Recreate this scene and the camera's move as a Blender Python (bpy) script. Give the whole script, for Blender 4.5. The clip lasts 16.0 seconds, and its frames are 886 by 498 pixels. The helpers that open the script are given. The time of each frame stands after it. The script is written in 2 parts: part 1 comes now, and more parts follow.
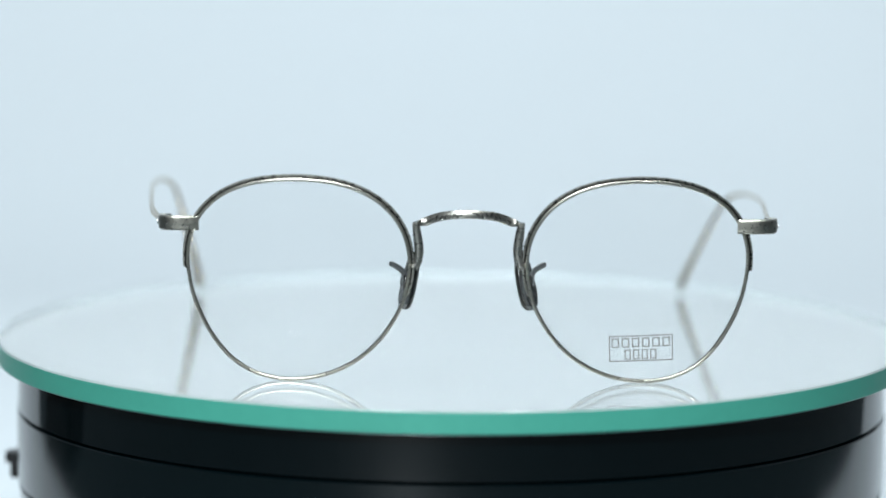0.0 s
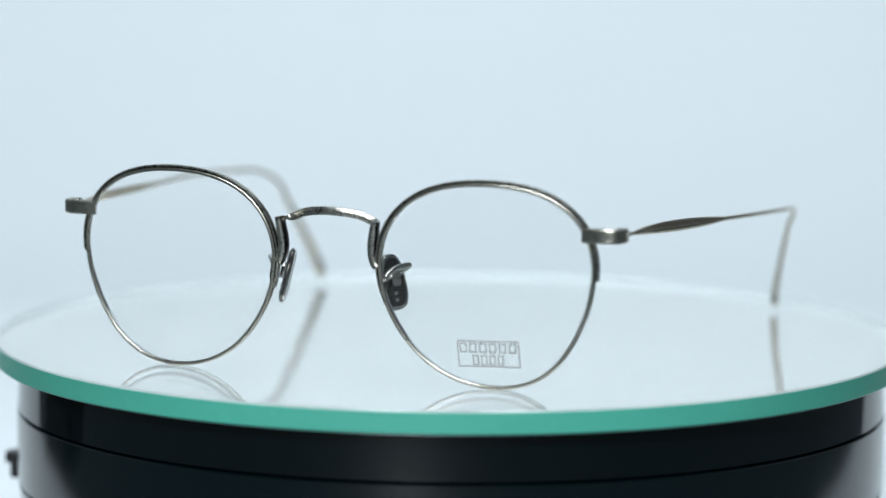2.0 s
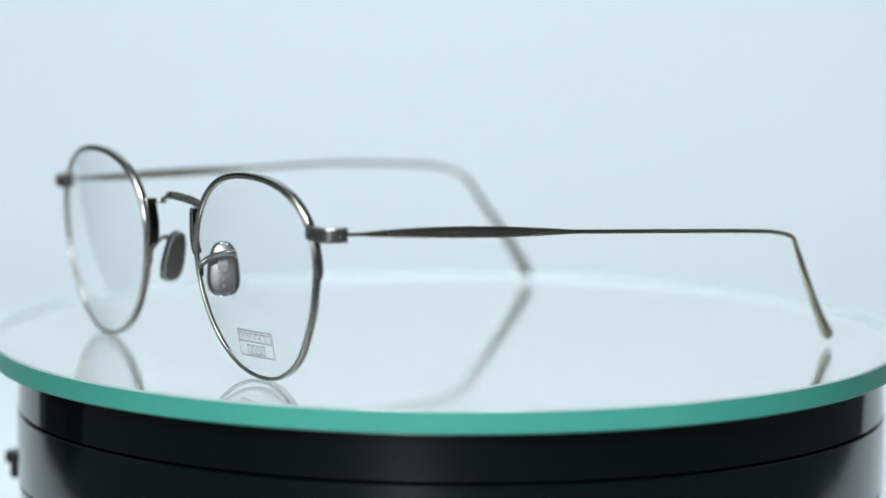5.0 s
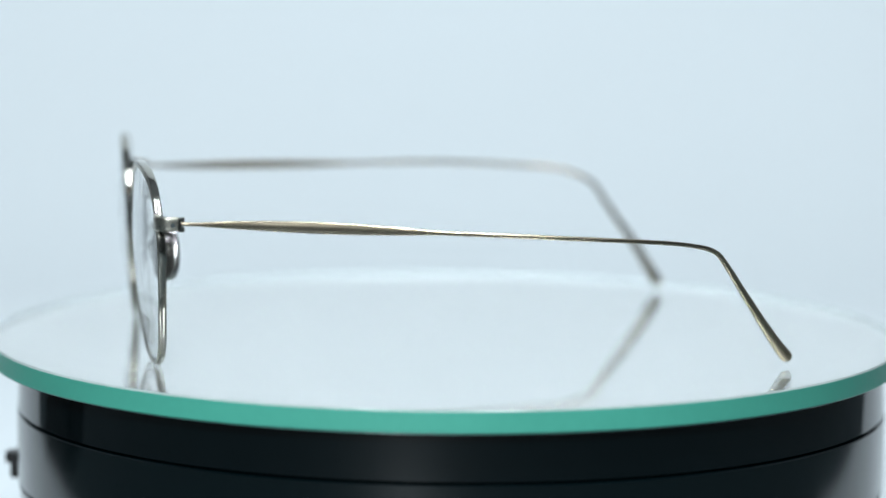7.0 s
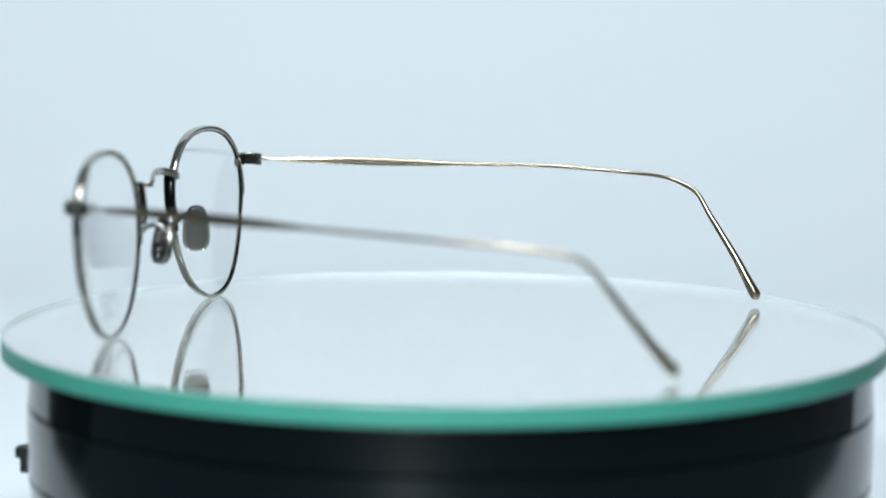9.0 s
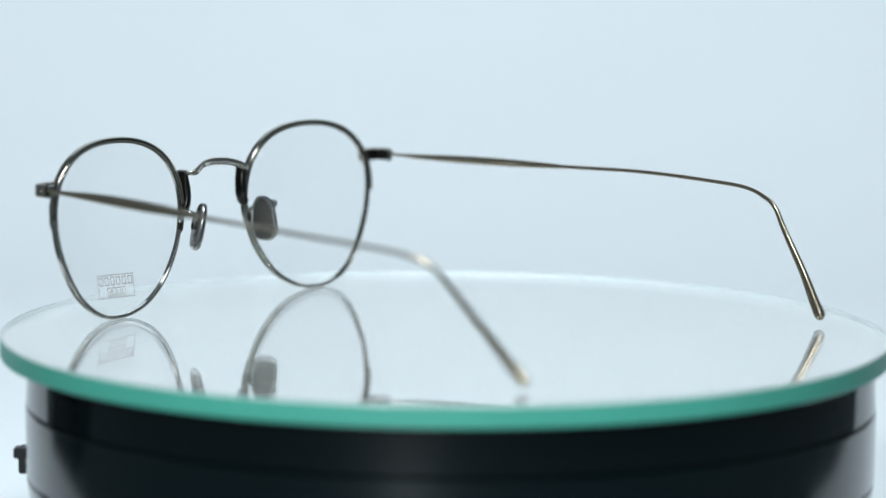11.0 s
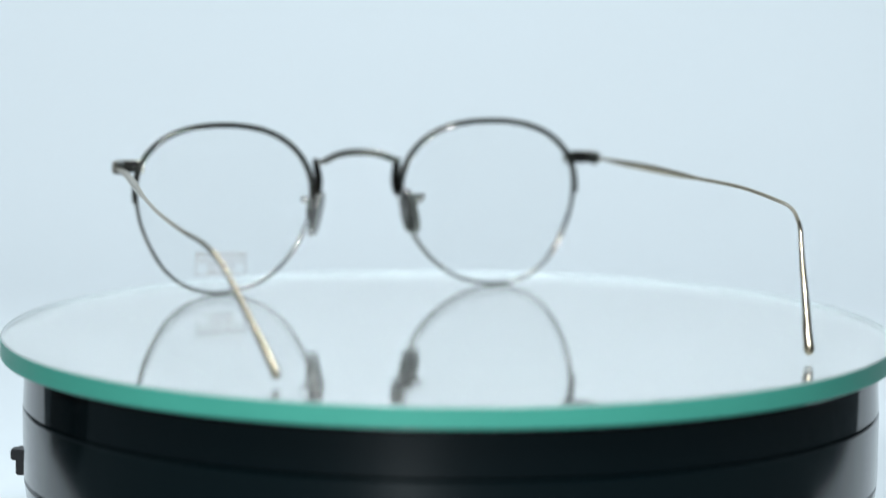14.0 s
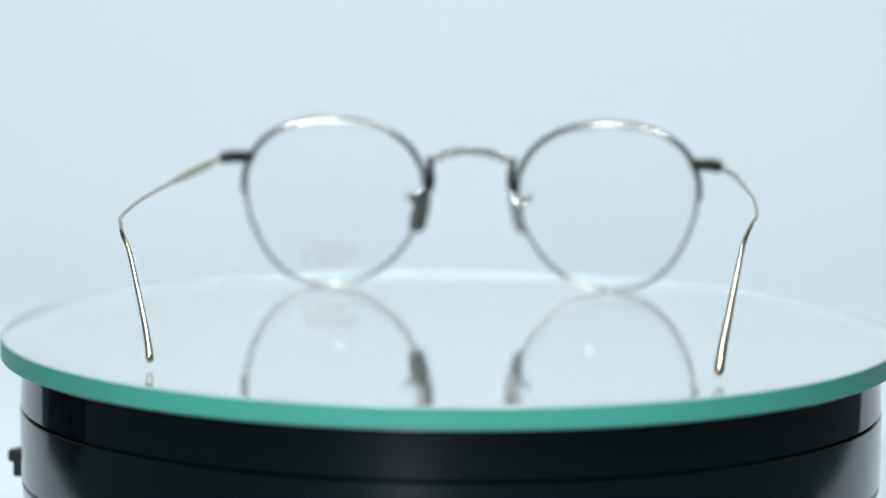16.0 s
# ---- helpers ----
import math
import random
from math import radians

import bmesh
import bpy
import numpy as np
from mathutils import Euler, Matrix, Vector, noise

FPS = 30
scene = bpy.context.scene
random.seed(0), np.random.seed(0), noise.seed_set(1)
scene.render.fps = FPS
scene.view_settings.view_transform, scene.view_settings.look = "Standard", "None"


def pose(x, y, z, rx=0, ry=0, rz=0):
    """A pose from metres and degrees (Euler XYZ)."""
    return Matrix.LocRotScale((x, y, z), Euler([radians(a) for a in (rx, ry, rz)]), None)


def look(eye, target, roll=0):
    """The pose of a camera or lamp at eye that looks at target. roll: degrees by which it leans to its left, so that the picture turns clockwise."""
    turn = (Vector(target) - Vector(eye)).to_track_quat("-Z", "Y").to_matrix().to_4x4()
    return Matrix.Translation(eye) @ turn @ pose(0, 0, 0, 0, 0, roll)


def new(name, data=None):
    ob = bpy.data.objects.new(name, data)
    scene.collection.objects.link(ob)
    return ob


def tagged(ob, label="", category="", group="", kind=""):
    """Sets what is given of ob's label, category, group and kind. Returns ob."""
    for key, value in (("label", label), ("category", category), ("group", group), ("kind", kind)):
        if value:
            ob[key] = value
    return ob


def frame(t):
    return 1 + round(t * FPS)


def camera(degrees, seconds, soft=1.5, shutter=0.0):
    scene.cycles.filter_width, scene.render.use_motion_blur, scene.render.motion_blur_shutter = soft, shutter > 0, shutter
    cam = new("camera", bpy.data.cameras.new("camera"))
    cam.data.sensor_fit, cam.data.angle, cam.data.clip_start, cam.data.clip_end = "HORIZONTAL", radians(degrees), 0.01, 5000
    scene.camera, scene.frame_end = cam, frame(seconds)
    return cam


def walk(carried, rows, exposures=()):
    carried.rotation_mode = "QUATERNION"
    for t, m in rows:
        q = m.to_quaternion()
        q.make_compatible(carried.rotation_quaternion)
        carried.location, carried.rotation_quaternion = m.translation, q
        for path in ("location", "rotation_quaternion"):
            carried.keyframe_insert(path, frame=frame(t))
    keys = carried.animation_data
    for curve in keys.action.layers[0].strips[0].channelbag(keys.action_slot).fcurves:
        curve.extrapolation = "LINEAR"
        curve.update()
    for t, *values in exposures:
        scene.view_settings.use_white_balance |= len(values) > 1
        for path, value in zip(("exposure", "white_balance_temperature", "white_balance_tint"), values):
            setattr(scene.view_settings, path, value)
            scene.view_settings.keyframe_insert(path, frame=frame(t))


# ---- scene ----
# The turntable's axis is the world's z axis; the glass disc's top is z = 0.

# ---- camera ----
cam = camera(16.747, 16.0)
cam.data.dof.use_dof = True
cam.data.dof.aperture_fstop = 7.2

EYE = Vector((0.0, -0.71501, 0.10861))
AXIS = Vector((math.sin(-0.00305) * math.cos(0.12377), math.cos(-0.00305) * math.cos(0.12377), -math.sin(0.12377)))
# The lens refocuses in steps, and the picture draws in a little each time: seconds, mm drawn back.
STEPS = ((0.0, 0.0), (8.03, 0.0), (8.2, 14.2), (8.33, 16.6), (9.2, 16.6), (10.0, 15.9), (10.6, 14.4), (11.3, 13.7), (12.0, 13.7), (12.3, 9.0),
         (14.4, 9.0), (14.5, 3.4), (15.07, 3.4), (15.2, 4.8), (16.0, 4.8))


def camera_pose(back):
    eye = EYE - AXIS * back * 0.001
    return look(eye, eye + AXIS, 0.474)


walk(cam, [(t, camera_pose(back)) for t, back in STEPS])

# the point on which the lens is focused
focus_point = new("focus_point")
cam.data.dof.focus_object = focus_point

# ---- light ----
world = bpy.data.worlds.new("room_air")
scene.world = world
world.use_nodes = True
world.node_tree.nodes["Background"].inputs[0].default_value = (0.75, 0.88, 1.0, 1)
world.node_tree.nodes["Background"].inputs[1].default_value = 0.12


def softbox(name, eye, target, w, h, watts, colour):
    data = bpy.data.lights.new(name, "AREA")
    data.shape, data.size, data.size_y, data.energy, data.color = "RECTANGLE", w, h, watts, colour
    lamp = new(name, data)
    lamp.matrix_world = look(eye, target)
    return lamp


COOL = (0.86, 0.95, 1.0)
for side in (-1, 1):
    softbox("overhead_strip", (0.19 * side, -0.46, 1.08), (0.0, 0.60, 0.15), 0.05, 0.60, 8.3, COOL)
softbox("front_lamp", (-0.21, -1.15, 0.53), (0.0, 0.0, 0.0), 0.045, 0.045, 10.0, COOL).data.shape = "DISK"
scene.view_settings.exposure = 0.0


# ---- materials ----
def node_material(name, colour, rough, metal=0.0, spread=0.06, scale=400.0, bump=0.0, fine=3.0, ior=1.5, transmission=0.0):
    """A principled surface whose colour and roughness wander at two scales, with fine relief."""
    m = bpy.data.materials.new(name)
    m.use_nodes = True
    nt = m.node_tree
    b = nt.nodes["Principled BSDF"]
    b.inputs["Metallic"].default_value = metal
    b.inputs["IOR"].default_value = ior
    b.inputs["Transmission Weight"].default_value = transmission
    co = nt.nodes.new("ShaderNodeTexCoord")
    big = nt.nodes.new("ShaderNodeTexNoise")
    big.inputs["Scale"].default_value, big.inputs["Detail"].default_value = scale, 3
    small = nt.nodes.new("ShaderNodeTexNoise")
    small.inputs["Scale"].default_value, small.inputs["Detail"].default_value = scale * fine, 4
    nt.links.new(co.outputs["Object"], big.inputs["Vector"])
    nt.links.new(co.outputs["Object"], small.inputs["Vector"])
    mix = nt.nodes.new("ShaderNodeMath")
    mix.operation = "ADD"
    nt.links.new(big.outputs["Fac"], mix.inputs[0])
    nt.links.new(small.outputs["Fac"], mix.inputs[1])
    ramp = nt.nodes.new("ShaderNodeMapRange")
    ramp.inputs["From Min"].default_value, ramp.inputs["From Max"].default_value = 0.6, 1.4
    ramp.inputs["To Min"].default_value, ramp.inputs["To Max"].default_value = 1 - spread, 1 + spread
    nt.links.new(mix.outputs[0], ramp.inputs["Value"])
    tint = nt.nodes.new("ShaderNodeVectorMath")
    tint.operation = "SCALE"
    tint.inputs[0].default_value = colour
    nt.links.new(ramp.outputs[0], tint.inputs["Scale"])
    nt.links.new(tint.outputs[0], b.inputs["Base Color"])
    rr = nt.nodes.new("ShaderNodeMapRange")
    rr.inputs["From Min"].default_value, rr.inputs["From Max"].default_value = 0.3, 0.7
    rr.inputs["To Min"].default_value, rr.inputs["To Max"].default_value = rough * (1 - 2 * spread), rough * (1 + 2 * spread)
    nt.links.new(small.outputs["Fac"], rr.inputs["Value"])
    nt.links.new(rr.outputs[0], b.inputs["Roughness"])
    if bump:
        bp = nt.nodes.new("ShaderNodeBump")
        bp.inputs["Strength"].default_value, bp.inputs["Distance"].default_value = 1.0, bump
        nt.links.new(small.outputs["Fac"], bp.inputs["Height"])
        nt.links.new(bp.outputs["Normal"], b.inputs["Normal"])
    return m


def clear_material(name, colour, ior=1.5, rough=0.0):
    m = bpy.data.materials.new(name)
    m.use_nodes = True
    b = m.node_tree.nodes["Principled BSDF"]
    b.inputs["Base Color"].default_value = (*colour, 1)
    b.inputs["Roughness"].default_value = rough
    b.inputs["IOR"].default_value = ior
    b.inputs["Transmission Weight"].default_value = 1.0
    return m


METAL = node_material("antique_silver", (0.49, 0.47, 0.42), 0.12, 1.0, 0.05, 400.0, 0.0, 4.0)
SATIN = node_material("satin_antique_silver", (0.47, 0.45, 0.39), 0.30, 1.0, 0.08, 500.0, 0.0, 4.0)
CHASED = node_material("chased_silver", (0.50, 0.48, 0.43), 0.29, 1.0, 0.10, 600.0, 0.000007, 2.0)
BRONZE = node_material("worn_antique_gold", (0.47, 0.40, 0.295), 0.20, 1.0, 0.015, 250.0, 0.0, 4.0)
POLISHED = node_material("polished_titanium", (0.66, 0.65, 0.63), 0.11, 1.0, 0.08, 600.0, 0.0, 3.0)
PATINA = node_material("dark_patina", (0.035, 0.034, 0.032), 0.42, 1.0, 0.2, 900.0, 0.00004)
CUT_SHADE = node_material("engraved_shadow", (0.33, 0.295, 0.235), 0.35, 1.0, 0.2, 900.0)
DARK_SILVER = node_material("dark_silver", (0.035, 0.032, 0.028), 0.24, 1.0, 0.05, 700.0)
PAD = node_material("brushed_pad_titanium", (0.13, 0.126, 0.118), 0.26, 1.0, 0.015, 300.0, 0.0)
LENS = clear_material("coated_demo_lens", (0.99, 0.995, 0.995), 1.32)
INK = node_material("grey_print", (0.16, 0.145, 0.13), 0.6, 0.0, 0.1, 900.0)
GLASS = clear_material("float_glass", (0.99, 1.0, 0.995), 1.45)
EDGE = node_material("ground_glass_edge", (0.072, 0.395, 0.30), 0.45, 0.0, 0.06, 30.0, 0.00001, 20.0)
INNER = node_material("pale_glass_edge", (0.33, 0.385, 0.39), 0.4, 0.0, 0.01, 60.0)
SEAM = node_material("bevelled_glass_edge", (0.42, 0.49, 0.48), 0.2, 0.0, 0.1, 60.0)
SILVERING = node_material("worn_mirror_silvering", (0.97, 0.99, 0.97), 0.004, 0.93, 0.01, 20.0)
SILVERING.node_tree.nodes["Principled BSDF"].inputs["Specular IOR Level"].default_value = 0.0
BLACK = node_material("glossy_black_plastic", (0.0012, 0.0042, 0.0054), 0.07, 0.0, 0.08, 40.0, 0.000001, 30.0)
SHELL = node_material("satin_black_plastic", (0.0012, 0.0052, 0.0066), 0.14, 0.0, 0.03, 40.0)
MATT = node_material("matt_black_plastic", (0.012, 0.012, 0.013), 0.5, 0.0, 0.15, 60.0, 0.00002)
PAPER = node_material("seamless_paper", (0.77, 0.82, 0.85), 0.75, 0.0, 0.012, 6.0, 0.00002, 60.0)
WALL = node_material("grey_wall_paint", (0.34, 0.36, 0.38), 0.7, 0.0, 0.06, 3.0, 0.0002, 30.0)
FLOOR = node_material("dark_floor", (0.060, 0.080, 0.087), 0.5, 0.0, 0.12, 5.0, 0.0002, 12.0)


# ---- mesh tools ----
def part(name, bm, material, parent=None, label="", smooth=True, angle=40):
    mesh = bpy.data.meshes.new(name)
    bmesh.ops.recalc_face_normals(bm, faces=bm.faces[:])
    if smooth:
        for f in bm.faces:
            f.smooth = True
        for e in bm.edges:
            if len(e.link_faces) == 2 and e.calc_face_angle(0) > radians(angle):
                e.smooth = False
    bm.to_mesh(mesh)
    bm.free()
    for m in material if isinstance(material, (list, tuple)) else [material]:
        mesh.materials.append(m)
    ob = new(name, mesh)
    if parent:
        ob.parent = parent
    if label:
        tagged(ob, label)
    return ob


def thing(name, label, category, group="", kind=""):
    return tagged(new(name), label, category, group, kind)


def spline(points, steps=8):
    """A smooth line through the points."""
    p = [Vector(q) for q in points]
    p = [2 * p[0] - p[1]] + p + [2 * p[-1] - p[-2]]
    out = []
    for i in range(1, len(p) - 2):
        a, b, c, d = p[i - 1:i + 3]
        for k in range(steps):
            t = k / steps
            out.append(0.5 * ((2 * b) + (c - a) * t + (2 * a - 5 * b + 4 * c - d) * t * t + (3 * b - a - 3 * c + d) * t ** 3))
    out.append(p[-2])
    return out


def sweep(path, size, side, closed=False, n=14, power=0.7, bm=None):
    """A bar along the path. size(s) gives its half widths along side and across it, at s from 0 to 1; power 1: round, 0.5: boxy."""
    bm = bm or bmesh.new()
    rings, count = [], len(path)
    for i, p in enumerate(path):
        if closed:
            tan = path[(i + 1) % count] - path[i - 1]
        else:
            tan = path[min(i + 1, count - 1)] - path[max(i - 1, 0)]
        tan.normalize()
        s = i / (count if closed else count - 1)
        ref = Vector(side(p) if callable(side) else side)
        u = (ref - tan * ref.dot(tan)).normalized()
        v = tan.cross(u)
        a, b = size(s)
        ring = []
        for k in range(n):
            q = 2 * math.pi * (k + 0.5) / n
            c, d = math.cos(q), math.sin(q)
            ring.append(bm.verts.new(p + u * a * math.copysign(abs(c) ** power, c) + v * b * math.copysign(abs(d) ** power, d)))
        rings.append(ring)
    pairs = list(zip(rings, rings[1:])) + ([(rings[-1], rings[0])] if closed else [])
    for r, q in pairs:
        for k in range(n):
            bm.faces.new((r[k], r[(k + 1) % n], q[(k + 1) % n], q[k]))
    if not closed:
        bm.faces.new(rings[0])
        bm.faces.new(rings[-1])
    return bm


def turned(profile, n=160):
    """A body of revolution from (radius, height) pairs; a radius of 0 closes it."""
    bm = bmesh.new()
    rings = []
    for r, z in profile:
        if r == 0:
            rings.append([bm.verts.new((0, 0, z))])
        else:
            rings.append([bm.verts.new((r * math.cos(2 * math.pi * k / n), r * math.sin(2 * math.pi * k / n), z)) for k in range(n)])
    for a, b in zip(rings, rings[1:]):
        for k in range(n):
            j = (k + 1) % n
            if len(a) == 1:
                bm.faces.new((a[0], b[k], b[j]))
            elif len(b) == 1:
                bm.faces.new((a[k], a[j], b[0]))
            else:
                bm.faces.new((a[k], a[j], b[j], b[k]))
    return bm


def box(x0, x1, y0, y1, z0, z1, bevel=0.0, bm=None):
    own = bm is None
    bm = bm or bmesh.new()
    made = bmesh.ops.create_cube(bm, size=1.0)["verts"]
    for v in made:
        v.co = Vector(((x0 + x1) / 2 + v.co.x * (x1 - x0), (y0 + y1) / 2 + v.co.y * (y1 - y0), (z0 + z1) / 2 + v.co.z * (z1 - z0)))
    if bevel and own:
        bmesh.ops.bevel(bm, geom=bm.edges[:], offset=bevel, segments=2, affect="EDGES")
    return bm


# ---- the place ----
def build_room():
    """A grey room that closes the place, and the white paper sweep in it."""
    zf, zc, x0, x1, y0, y1 = -0.060, 1.75, -1.6, 1.6, -2.1, 1.35
    part("floor", box(x0, x1, y0, y1, zf - 0.05, zf), FLOOR, smooth=False)
    part("ceiling", box(x0 - 0.1, x1 + 0.1, y0 - 0.1, y1 + 0.1, zc, zc + 0.1), WALL, smooth=False)
    part("wall_north", box(x0, x1, y1, y1 + 0.1, zf - 0.05, zc), WALL, smooth=False)
    part("wall_south", box(x0, x1, y0 - 0.1, y0, zf - 0.05, zc), WALL, smooth=False)
    part("wall_west", box(x0 - 0.1, x0, y0 - 0.1, y1 + 0.1, zf - 0.05, zc), WALL, smooth=False)
    part("wall_east", box(x1, x1 + 0.1, y0 - 0.1, y1 + 0.1, zf - 0.05, zc), WALL, smooth=False)
    for n in ("floor", "ceiling", "wall_north", "wall_south", "wall_west", "wall_east"):
        tagged(bpy.data.objects[n], "plain grey painted studio room surface", "room", kind="structure")
    # the paper: flat in front, a wide curve, then upright
    line = [(-0.015, 0.0), (0.05, 0.0), (0.15, 0.0), (0.50, 0.0)]
    line += [(0.50 + 0.40 * math.sin(radians(a)), 0.40 - 0.40 * math.cos(radians(a))) for a in range(6, 91, 6)]
    line += [(0.90, 0.8), (0.90, 1.45)]
    thick = []
    for i, (y, z) in enumerate(line):
        a, b = line[max(i - 1, 0)], line[min(i + 1, len(line) - 1)]
        d = math.hypot(b[0] - a[0], b[1] - a[1])
        thick.append((y + 0.0004 * (b[1] - a[1]) / d, z - 0.0004 * (b[0] - a[0]) / d))
    loop = line + thick[::-1]
    bm = bmesh.new()
    rows = [[bm.verts.new(((k - 2) * (0.82 if k > 2 else 1.0) * (0.115 + 0.29 * min(max(y, 0.0), 0.45) + 0.25 * min(max(y - 0.3, 0.0), 0.4)) + 0.028, y, z - 0.0595)) for k in range(5)] for y, z in loop]
    for a, b in zip(rows, rows[1:] + rows[:1]):
        for k in range(4):
            bm.faces.new((a[k], a[k + 1], b[k + 1], b[k]))
    n = len(line)
    for k in (0, 4):
        for i in range(n - 1):
            bm.faces.new((rows[i][k], rows[i + 1][k], rows[2 * n - 2 - i][k], rows[2 * n - 1 - i][k]))
    tagged(part("backdrop", bm, PAPER), "pale blue-white seamless paper sweep behind the turntable", "backdrop", kind="structure")


build_room()


# ---- turntable ----
def build_turntable():
    t = thing("turntable", "glossy black round motorised turntable on white paper", "turntable")
    part("body", turned([(0, -0.0338), (0.10256, -0.0338), (0.10337, -0.0334), (0.10347, -0.0171), (0.10332, -0.0168), (0.10297, -0.01665), (0, -0.01665)]),
         SHELL, t, angle=8)
    part("base_ring", turned([(0, -0.0590), (0.09823, -0.0590), (0.10025, -0.0575), (0.10327, -0.0347), (0.10256, -0.0341), (0, -0.0341)]), SHELL, t,
         "tapered black lower shell", angle=8)
    platter = part("platter", turned([(0, -0.01625), (0.10317, -0.01625), (0.10337, -0.0161), (0.10292, -0.0066), (0.10246, -0.0059),
                                      (0.10176, -0.0055), (0, -0.0055)]), BLACK, t, "glossy black rotating platter", angle=8)
    part("spindle", turned([(0, -0.0168), (0.09722, -0.0168), (0.09722, -0.0161), (0, -0.0161)], 64), MATT, t)
    # rocker switch on the side
    sw = part("switch_plate", box(-0.1060, -0.1026, -0.0025, 0.0035, -0.0366, -0.0303, 0.0003), MATT, t, "small black switch plate")
    part("switch_toggle", box(-0.1073, -0.1050, -0.0020, 0.0020, -0.0330, -0.0303, 0.0003), MATT, sw)
    return t, platter


turntable, platter = build_turntable()


def build_disc():
    d = thing("glass_disc", "round mirror-backed glass disc with bright green edge", "glass disc")
    r, h, rim = 0.1080, 0.0051, 0.00035
    # its round side is closed by the ground edge
    bm = turned([(0, 0.0), (r - rim - 0.00001, 0.0), (r - rim - 0.00001, -h), (0, -h)], 220)
    bmesh.ops.delete(bm, geom=[f for f in bm.faces if len(f.verts) == 4], context="FACES_ONLY")
    slab = part("slab", bm, GLASS, d, "clear glass slab", angle=20)
    for f in slab.data.polygons:
        if (f.normal.z > 0) != (f.center.z > -h / 2):
            f.flip()
    slab.visible_shadow = False
    # ground edge round the slab, pale on its inner side
    bm = bmesh.new()
    ring = [(r - rim, -0.00002), (r - 0.00025, -0.00002), (r, -0.0004), (r, -h + 0.0003), (r - 0.0003, -h), (r - rim, -h)]
    n = 220
    rows = [[bm.verts.new((q * math.cos(2 * math.pi * k / n), q * math.sin(2 * math.pi * k / n), z)) for k in range(n)] for q, z in ring]
    for i in range(len(ring)):
        p, q = rows[i], rows[(i + 1) % len(ring)]
        for k in range(n):
            f = bm.faces.new((p[k], p[(k + 1) % n], q[(k + 1) % n], q[k]))
            f.material_index = (1, 1, 0, 0, 0, 2)[i]
    part("ground_edge", bm, [EDGE, SEAM, INNER], d, "bright green ground edge", angle=20)
    part("mirror_backing", turned([(0, -h - 0.00005), (r - 0.0006, -h - 0.00005), (r - 0.0006, -h - 0.00015), (0, -h - 0.00015)], 220), SILVERING, d,
         "silver mirror backing")
    return d


glass_disc = build_disc()


def build_unseen_box():
    """Dark box added out of view: only its reflection shows, in the turntable's shell."""
    t = thing("power_adapter", "unseen small black box beside the turntable, added for its dark reflection", "power adapter")
    part("case", box(-0.305, -0.232, 0.012, 0.078, -0.0600, -0.0290, 0.004), MATT, t)
    part("ridge", box(-0.298, -0.239, 0.020, 0.070, -0.0291, -0.0278, 0.0005), MATT, t)


build_unseen_box()

# ---- spectacles ----
# Local space, in mm until the end: x to the wearer's left, y to the back, z up, the lenses' lowest points on z = 0.
MM = 0.001
LEAN = 0.066
LENS_X, LENS_Z = 36.3, 22.4
HARMONICS = ((0.27, 0.84), (0.92, -0.08), (-0.26, 1.02), (-0.28, 0.12), (-0.02, 0.13))


def reach(a):
    """The lens outline: distance of the rim's centre line from the lens centre, towards the angle a (0: outwards, 90: up)."""
    return 23.1 + sum(c * math.cos((k + 1) * a) + s * math.sin((k + 1) * a) for k, (c, s) in enumerate(HARMONICS))


def on_front(side, a, grow=0.0, f=1.0, push=0.0):
    """A point of the front: on the outline (grown outwards by so many mm), or at the share f of the way to it, on the lens's curve."""
    r = (reach(a) + grow) * f
    x, z = LENS_X + r * math.cos(a), LENS_Z + r * math.sin(a)
    wrap = 0.057 * (x - 12) - 0.8
    y = -3.4 - LEAN * z - (23.0 ** 2 - min(r, 25) ** 2) / 250.0 + wrap + push
    return Vector((side * x, y, z))


def scaled(bm, dy=0.0, dz=0.0):
    """From mm to metres, moved by dy and dz mm."""
    for v in bm.verts:
        v.co = (v.co + Vector((0, dy, dz))) * MM
    return bm


def faced(bm):
    """Marks the faces that look forwards, which are satin; the rest of the bar is polished, and dark on the bridge
    legs.
    """
    bmesh.ops.recalc_face_normals(bm, faces=bm.faces[:])
    for f in bm.faces:
        f.material_index = 1 if f.normal.y < -0.4 else 0
    return bm


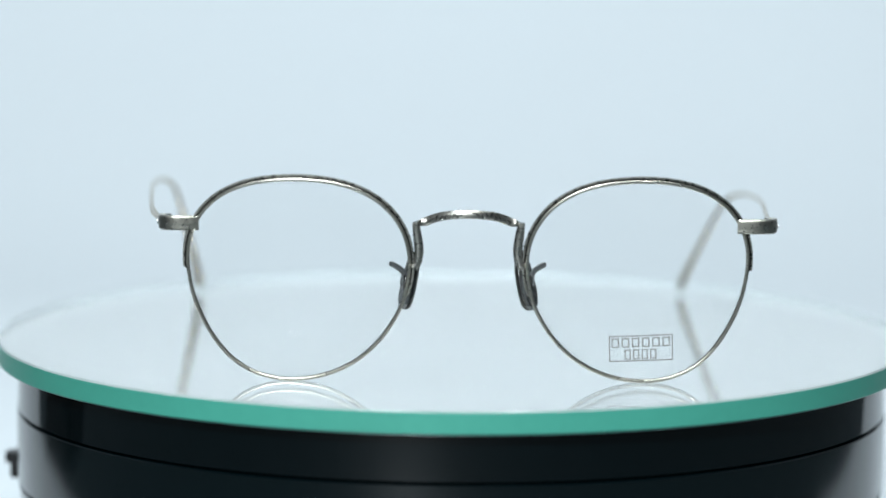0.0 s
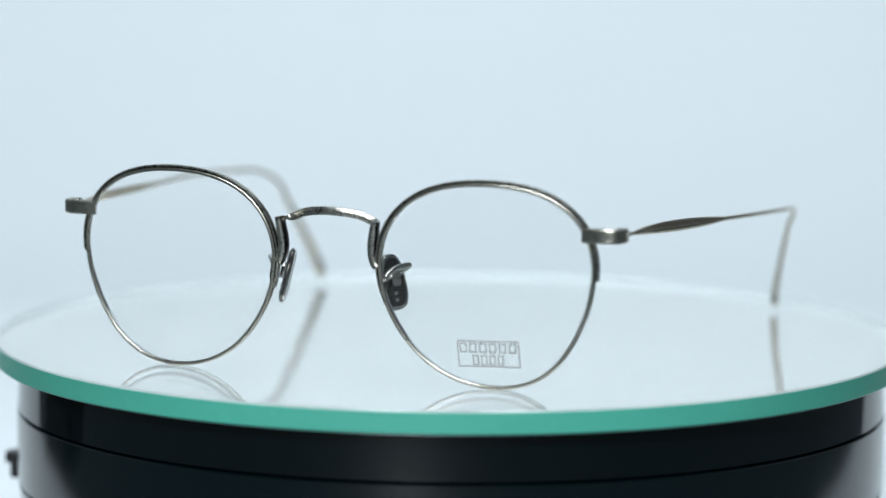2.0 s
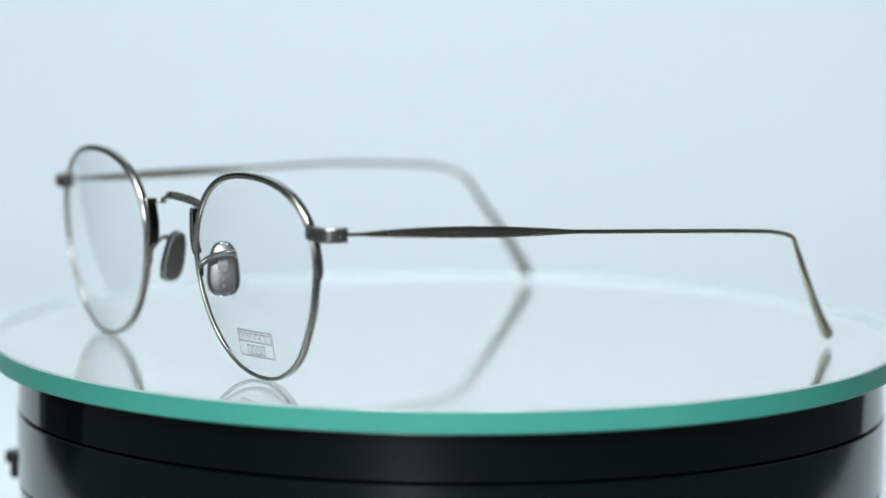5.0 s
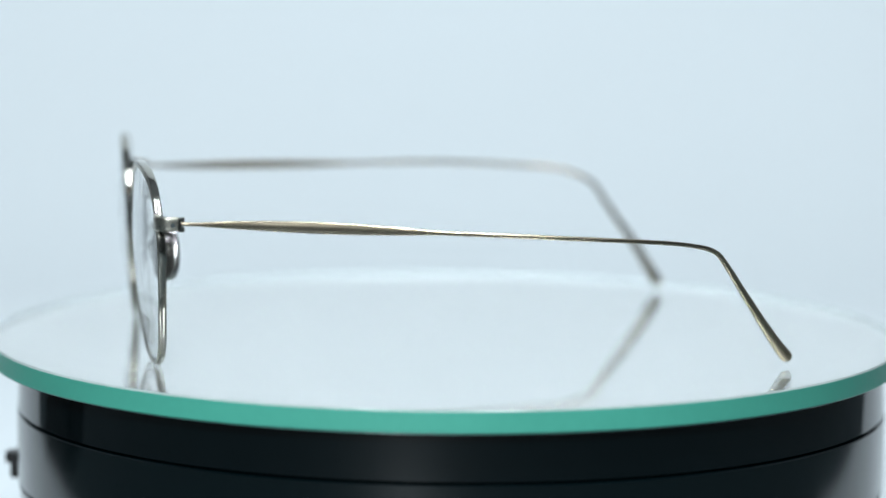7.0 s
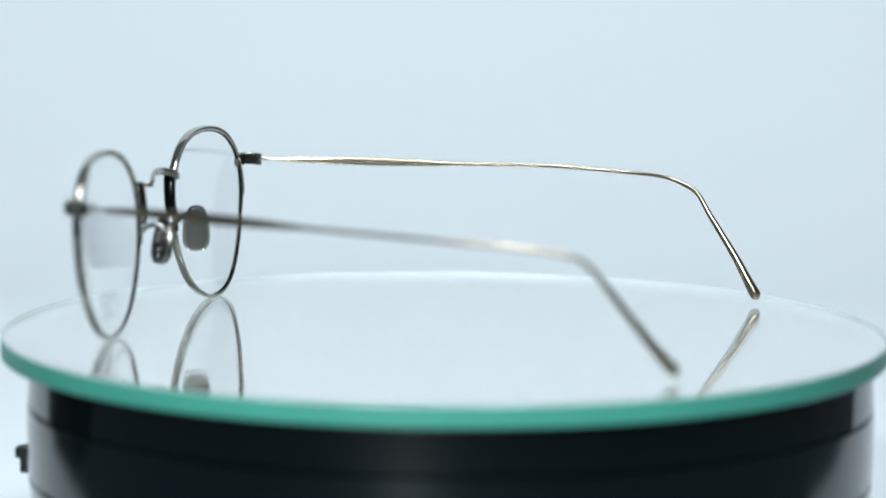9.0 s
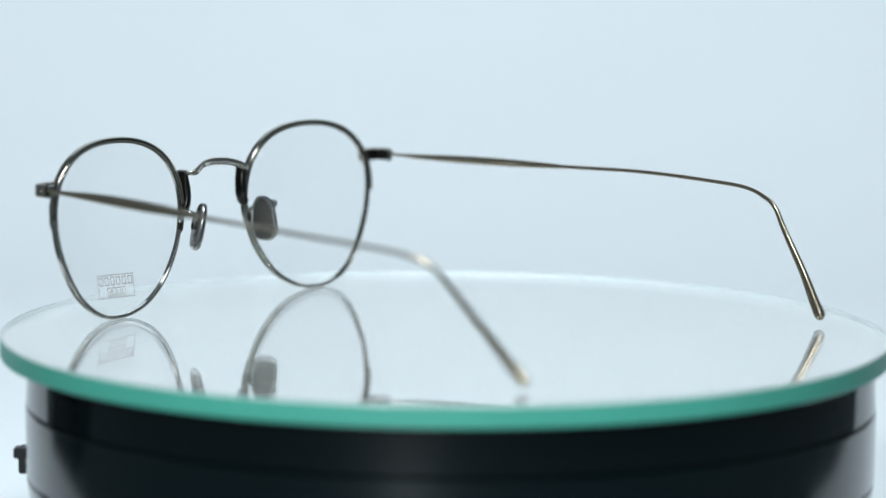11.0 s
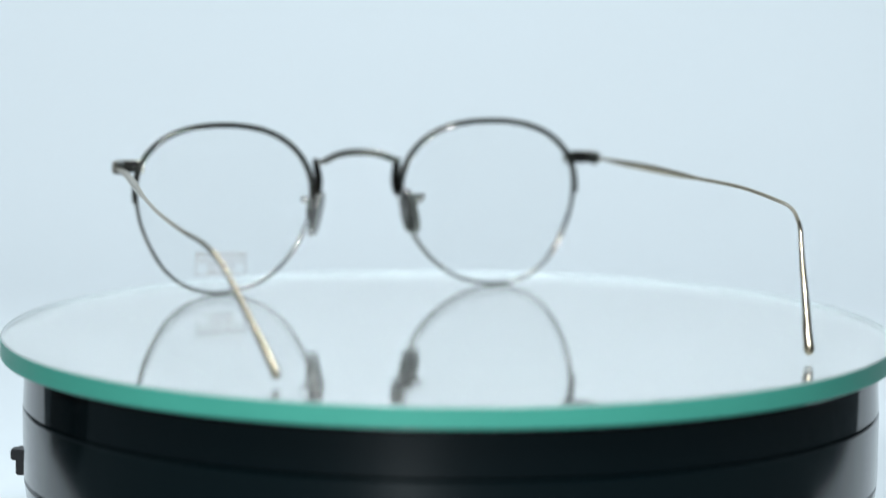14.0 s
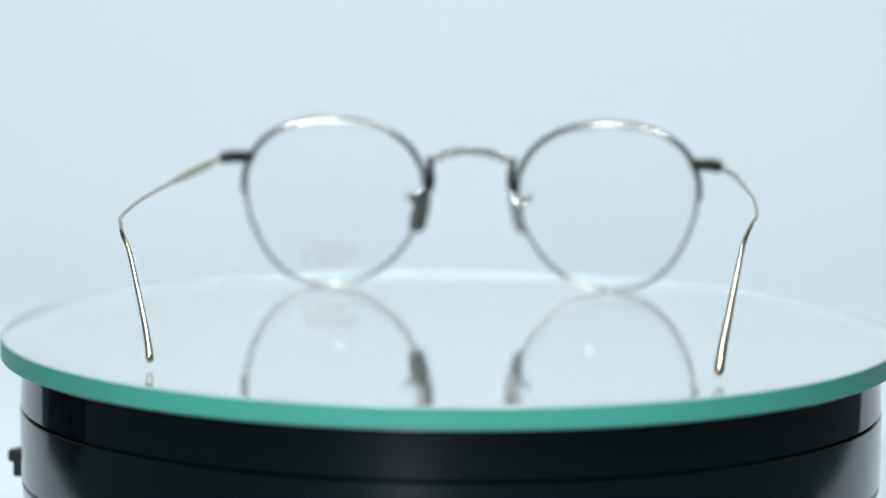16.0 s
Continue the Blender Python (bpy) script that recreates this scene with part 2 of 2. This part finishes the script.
def build_rim(side, parent):
    angles = [2 * math.pi * k / 128 for k in range(128)]
    mid = Vector((side * LENS_X, 0, LENS_Z))

    def outward(p):
        q = p - mid
        q.y = 0
        return q

    def inset(a):
        k = min(1.0, max(0.0, (math.sin(a) + 0.3) / 0.4))
        return -0.34 * k * k * (3 - 2 * k)
    part("rim", scaled(faced(sweep([on_front(side, a, inset(a)) for a in angles], lambda s: (0.44, 0.92), outward, True, 16, 0.6))), [METAL, SATIN], parent)
    arc = [radians(5 + 183 * k / 80) for k in range(81)]

    def taper(s):
        e = min(1.0, s / 0.012, (1 - s) / 0.012)
        return 0.28 * (0.75 + 0.25 * e), 0.86 * (0.8 + 0.2 * e)
    part("rim_band", scaled(faced(sweep([on_front(side, a, 0.50) for a in arc], taper, outward, False, 12, 0.6))), [METAL, CHASED], parent,
         "finely engraved outer band over the upper rim")
    # near-black strip behind the gap: the groove's shade put in as colour
    part("rim_groove", scaled(sweep([on_front(side, a, 0.16) for a in arc], lambda s: (0.20, 0.60), outward, False, 8, 0.6)), DARK_SILVER, parent,
         "dark strip for the shade between rim and band")
    # lens
    bm = bmesh.new()
    shells = []
    for push in (-0.45, 1.0):
        centre = bm.verts.new(on_front(side, 0, 0, 0.0, push))
        rings = [[bm.verts.new(on_front(side, a, -0.55, j / 8, push)) for a in angles] for j in range(1, 9)]
        for k in range(128):
            bm.faces.new((centre, rings[0][k], rings[0][(k + 1) % 128]))
        for p, q in zip(rings, rings[1:]):
            for k in range(128):
                bm.faces.new((p[k], p[(k + 1) % 128], q[(k + 1) % 128], q[k]))
        shells.append(rings[-1])
    p, q = shells
    for k in range(128):
        bm.faces.new((p[k], p[(k + 1) % 128], q[(k + 1) % 128], q[k]))
    lens = part("lens", scaled(bm), LENS, parent, "clear demonstration lens" + (" with small grey print" if side > 0 else ""))
    lens.visible_shadow = False
    return lens


def lens_point(x, z, off):
    dx, dz = x - LENS_X, z - LENS_Z
    a, r = math.atan2(dz, dx), math.hypot(dx, dz)
    return on_front(1, a, 0, r / reach(a), -0.45 - off)


def build_print(lens):
    """The printed mark: a box with two rows of small open rectangles."""
    bm = bmesh.new()
    cx, cz, turn = 37.35, 7.85, radians(1.9)

    def bar(x0, z0, x1, z1):
        steps = max(1, int(max(x1 - x0, z1 - z0) / 1.2))
        wide = x1 - x0 > z1 - z0
        prev = None
        for k in range(steps + 1):
            s = k / steps
            ends = ((x0 + (x1 - x0) * s, z0), (x0 + (x1 - x0) * s, z1)) if wide else ((x0, z0 + (z1 - z0) * s), (x1, z0 + (z1 - z0) * s))
            now = [bm.verts.new(lens_point(cx + u * math.cos(turn) - w * math.sin(turn), cz + u * math.sin(turn) + w * math.cos(turn), 0.03))
                   for u, w in ends]
            if prev:
                bm.faces.new((prev[0], prev[1], now[1], now[0]))
            prev = now

    def frame_bars(x0, z0, x1, z1, t):
        bar(x0, z0, x1, z0 + t)
        bar(x0, z1 - t, x1, z1)
        bar(x0, z0 + t, x0 + t, z1 - t)
        bar(x1 - t, z0 + t, x1, z1 - t)
    frame_bars(-6.9, -2.9, 6.9, 2.9, 0.23)
    for k in range(6):
        frame_bars(-6.35 + 2.2 * k, 0.25, -4.75 + 2.2 * k, 2.35, 0.25)
    for k in range(4):
        frame_bars(-3.55 + 1.85 * k, -2.45, -2.2 + 1.85 * k, -0.25, 0.25)
    ob = part("print", scaled(bm), INK, lens, "small grey boxed print in two rows", smooth=False)
    ob.visible_shadow = False


def build_bridge(parent):
    half = [(11.5, -7.0, 34.3), (11.45, -5.6, 34.3), (11.2, -4.0, 34.3), (10.4, -3.0, 34.4), (9.0, -2.9, 34.75), (7.2, -3.4, 35.5), (5.0, -4.2, 36.1), (2.5, -4.8, 36.4)]
    path = [(-x, y, z) for x, y, z in half] + [(0, -5.0, 36.5)] + half[::-1]
    pts = spline(path, 7)

    def size(s):
        e = abs(2 * s - 1)
        w = 0.95 if e < 0.52 else 0.95 - 0.45 * min(1, (e - 0.52) / 0.2)
        return w, 0.46
    bridge = part("bridge", scaled(faced(sweep(pts, size, (0, 0.15, 1), False, 14, 0.6))), [METAL, CHASED], parent, "engraved flat metal saddle bridge")
    hatch, cuts = bmesh.new(), bmesh.new()
    for k in range(-18, 19):
        if abs(k) < 3:
            continue
        i = min(range(len(pts)), key=lambda j: abs(pts[j].x - k * 0.475))
        p = pts[i] + Vector((k * 0.475 - pts[i].x, -0.45, 0))
        lean = 0.55 if k < 0 else -0.55
        sweep([p + Vector((-lean, 0.06, -0.62)), p + Vector((-0.1 * lean, -0.03, 0.0)), p + Vector((lean, 0.06, 0.62))],
              lambda q: (0.13 * (1.15 - abs(2 * q - 1)), 0.05), (1, 0, 0), False, 6, 1.0, hatch if k % 2 else cuts)
    tagged(part("engraving", scaled(cuts), PATINA, bridge, "dark slanted cuts"), kind="stuff")
    tagged(part("engraving", scaled(hatch), METAL, bridge, "fine slanted engraving"), kind="stuff")
    for s in (-1, 1):
        leg = spline([(s * 11.4, -4.4, 34.9), (s * 11.15, -4.4, 33.5), (s * 10.65, -4.1, 30.0), (s * 10.6, -4.0, 28.2), (s * 11.0, -3.9, 26.2), (s * 11.7, -3.9, 25.0)], 6)
        # darker silver on every face but the forward ones
        part("bridge_leg", scaled(faced(sweep(leg, lambda q: (1.45, 1.0 - 0.35 * (1 - min(1, q * 3))), (0, 1, 0), False, 12, 0.6)), -1.3), [DARK_SILVER, CHASED], parent, "engraved strap soldered to the rim")


def build_pad(s, parent):
    arm = spline([(s * 13.3, -4.2, 21.6), (s * 13.6, -2.9, 23.0), (s * 14.3, -1.5, 24.2), (s * 15.6, 0.3, 24.9), (s * 16.5, 1.7, 25.1),
                  (s * 16.3, 2.9, 24.9), (s * 15.1, 3.4, 24.1), (s * 13.7, 3.3, 22.9)], 6)
    part("pad_arm", scaled(sweep(arm, lambda q: (0.68, 0.60), (0, 0, 1), False, 10, 0.9), -1.2), POLISHED, parent, "looped wire pad arm")
    part("pad_solder", scaled(box(min(s * 12.7, s * 13.9), max(s * 12.7, s * 13.9), -4.4, -2.9, 19.8, 22.6, 0.3), -1.2), PATINA, parent)
    # pad: a rounded plate, narrow above, leaning outwards below and behind
    mid = Vector((s * 12.7, 2.2, 21.1))
    up = Vector((-s * 2.4, 0.9, 11.4)).normalized()
    back = Vector((0.58 if s > 0 else -0.36, 1, 0))
    back = (back - up * back.dot(up)).normalized()
    nrm = up.cross(back)
    if nrm.x * s > 0:
        nrm = -nrm
    bm = bmesh.new()
    n = 40
    rings = []
    for off, grow in ((0.85, 0.80), (0.70, 0.95), (0.30, 1.0), (-0.3, 1.0), (-0.6, 0.93), (-0.75, 0.78)):
        ring = []
        for k in range(n):
            a = 2 * math.pi * k / n
            c, d = math.cos(a), math.sin(a)
            h = 6.1 * math.copysign(abs(d) ** 0.75, d)
            w = (3.95 - 0.085 * (h + 6.1)) * math.copysign(abs(c) ** 0.7, c)
            ring.append(bm.verts.new(mid + back * w * grow + up * h * (1 - (1 - grow) * 0.6) + nrm * off))
        rings.append(ring)
    for i, (p, q) in enumerate(zip(rings, rings[1:])):
        for k in range(n):
            bm.faces.new((p[k], p[(k + 1) % n], q[(k + 1) % n], q[k])).material_index = 0 if i == 2 else 1
    bm.faces.new(rings[0])
    bm.faces.new(rings[-1])
    pad = part("nose_pad", scaled(bm, -1.2), [PAD, POLISHED], parent, "dark grey metal nose pad")
    # the small box that holds it to its arm
    hold = bmesh.new()
    base = mid - nrm * 0.65 + up * 0.6
    sweep([base, base - nrm * 0.5, base - nrm * 1.0], lambda q: (1.6, 1.1), up, False, 12, 0.6, hold)
    part("pad_holder", scaled(hold, -1.2), POLISHED, pad)
    for dz in (-2.4, -3.9):
        dot = bmesh.new()
        c = mid - nrm * 0.70 + up * dz
        sweep([c, c - nrm * 0.35], lambda q: (0.55 - 0.2 * q, 0.55 - 0.2 * q), up, False, 10, 1.0, dot)
        part("pad_rivet", scaled(dot, -1.2), POLISHED, pad)


def build_endpiece(s, parent):
    cut = 0.7
    path = spline([(s * 57.8, -4.2, 34.4), (s * 60.0, -4.5, 34.4), (s * (63.4 - cut), -4.6, 34.4), (s * (65.6 - cut), -4.0, 34.4), (s * (66.5 - cut), -2.5, 34.4), (s * (66.6 - cut), -0.4, 34.4)], 6)
    # two lips with a groove between them
    ob = part("endpiece", scaled(sweep(path, lambda q: (1.60, 0.72), (0, 0, 1), False, 16, 0.5), 0.5, -0.2), SATIN, parent, "grooved metal endpiece")
    for dz in (-1.0, 0.0, 1.0):
        lip = [p + Vector((0, 0, dz)) for p in path]
        out = bmesh.new()
        sweep(lip, lambda q: (0.43, 0.755), (0, 0, 1), False, 10, 0.7, out)
        part("endpiece_lip", scaled(out, 0.5, -0.2), SATIN, ob)
    part("hinge", scaled(box(min(s * 63.8, s * 65.9), max(s * 63.8, s * 65.9), -3.4, 0.5, 32.9, 35.7, 0.3), 0.5, -0.2), PATINA, ob, "dark hinge block")
    part("hinge_plate", scaled(box(min(s * 59.3, s * 64.2), max(s * 59.3, s * 64.2), -4.1, -3.1, 32.75, 35.85, 0.25), 0.5, -0.2), PATINA, ob, "dark hinge plate")
    for dz in (33.3, 35.3):
        part("hinge_knuckle", scaled(sweep([Vector((s * 64.9, 0.2, dz - 0.55)), Vector((s * 64.9, 0.2, dz + 0.55))], lambda q: (0.95, 0.95), (1, 0, 0), False, 16, 1.0), 0.5, -0.2),
             METAL, ob)
    part("screw", scaled(sweep([Vector((s * (67.0 - cut), -1.5, 34.3)), Vector((s * (67.5 - cut), -1.5, 34.3))], lambda q: (0.55, 0.55), (0, 0, 1), False, 14, 1.0), 0.5, -0.2),
         POLISHED, ob)


TEMPLES = {
    -1: [(-65.9, 0.9, 34.2), (-66.4, 4.1, 34.1), (-67.8, 11, 33.9), (-70.1, 25, 33.8), (-72.6, 51.2, 33.7), (-74.6, 77.5, 33.8), (-75.2, 99.9, 32.7),
         (-74.2, 109.9, 31.9), (-73.1, 115.7, 30.1), (-72.2, 119.5, 27.8), (-71.1, 123, 22.5), (-69.2, 130, 12.3), (-68.0, 134, 5.6), (-67.5, 136.6, 1.3)],
    1: [(65.8, 0.9, 34.3), (66.1, 4.1, 34.2), (66.3, 15, 33.9), (67.6, 29.2, 33.4), (70.1, 55.4, 32.3), (71.7, 79.8, 31.2), (71.5, 103, 29.9),
        (69.8, 112, 28.8), (68.4, 117, 27.3), (66.3, 120.2, 24.1), (63.8, 124.7, 17.8), (60.7, 130.7, 9.5), (58.9, 134.7, 4.3), (58.1, 137.4, 1.3)],
}


def build_temple(s, parent):
    pts = spline(TEMPLES[s], 10)
    length = [0.0]
    for a, b in zip(pts, pts[1:]):
        length.append(length[-1] + (b - a).length)
    total = length[-1]
    where = [q / total for q in length]

    def size(q):
        i = min(int(q * (len(pts) - 1) + 0.5), len(pts) - 1)
        d = where[i] * total
        left = total - d
        if d < 4.5:
            h, w = 0.42, 0.42
        elif d < 54:
            h, w = 0.50 + (0.78 if s > 0 else 0.55) * math.sin(math.pi * (d - 4.5) / 49.5) ** 0.85, 0.45
        else:
            h, w = 0.50, 0.46
        if left < 40:
            k = 1 - left / 40
            h, w = 0.50 + 0.25 * min(1, k * 2.2) + 0.80 * k ** 3, 0.46 + 0.12 * min(1, k * 2.2) + (0.45 * k ** 4 if s > 0 else 0.65 * k ** 2)
        if left < 1.9:
            r = math.sqrt(max(0.03, 1 - (1 - left / 1.9) ** 2))
            h, w = h * r, w * r
        return h, w
    ob = part("temple", scaled(sweep(pts, size, lambda p: (-0.15 * s if p.y < 100 else 0.0, -0.35 if p.y < 118 else 0.75, 1.0), False, 16, 0.85)), BRONZE, parent,
              "slim antique metal temple ending in a flattened tip")
    # engraved leaf pattern on the outside of the blade; its cuts' shade is coloured in
    bm = bmesh.new()
    for k in range(46):
        d = 9 + 42 * k / 46
        i = min(range(len(length)), key=lambda j: abs(length[j] - d))
        j = min(i + 1, len(pts) - 1)
        f = 0 if j == i else (d - length[i]) / max(1e-6, length[j] - length[i])
        p = pts[i] + (pts[j] - pts[i]) * f
        hh = (0.50 if s > 0 else 0.38) * math.sin(math.pi * min(1, (d - 4.5) / 49.5)) + 0.08
        for w in (-1, 1):
            a = p + Vector((s * (0.455 - 0.009 * w), 0, w * 0.06))
            b = p + Vector((s * (0.435 - 0.15 * w * hh), 0.95, w * hh))
            mid = (a + b) / 2 + Vector((s * 0.03, 0.16, -w * 0.06))
            sweep([a, mid, b], lambda q: (0.045, 0.075 * (1 - abs(2 * q - 1) * 0.6)), (1, 0, 0), False, 6, 1.0, bm)
    tagged(part("engraving", scaled(bm), CUT_SHADE, ob, "fine dark leaf engraving"), kind="stuff")


def build_spectacles():
    g = thing("spectacles", "antique silver round metal spectacles with clear lenses on glass disc", "spectacles")
    lens_right = build_rim(-1, g)
    lens_left = build_rim(1, g)
    build_print(lens_left)
    build_bridge(g)
    for s in (-1, 1):
        build_pad(s, g)
        build_endpiece(s, g)
        build_temple(s, g)
    return g


spectacles = build_spectacles()


# ---- movement ----
TURNS = [(t, -11.6445 * t) for t in range(17)]


def motions():
    place = pose(0.0034, -0.0704, 0.0, 0, 0, 0.75)
    walk(spectacles, [(t, pose(0, 0, 0, 0, 0, a) @ place) for t, a in TURNS])
    walk(glass_disc, [(t, pose(0, 0, 0, 0, 0, a) @ pose(0.00035, -0.00161, 0)) for t, a in TURNS])
    walk(platter, [(t, pose(0, 0, 0, 0, 0, a)) for t, a in TURNS])
    walk(focus_point, [(t, Matrix.Translation(EYE + AXIS / (1.522 - 0.01363 * back))) for t, back in STEPS])


motions()
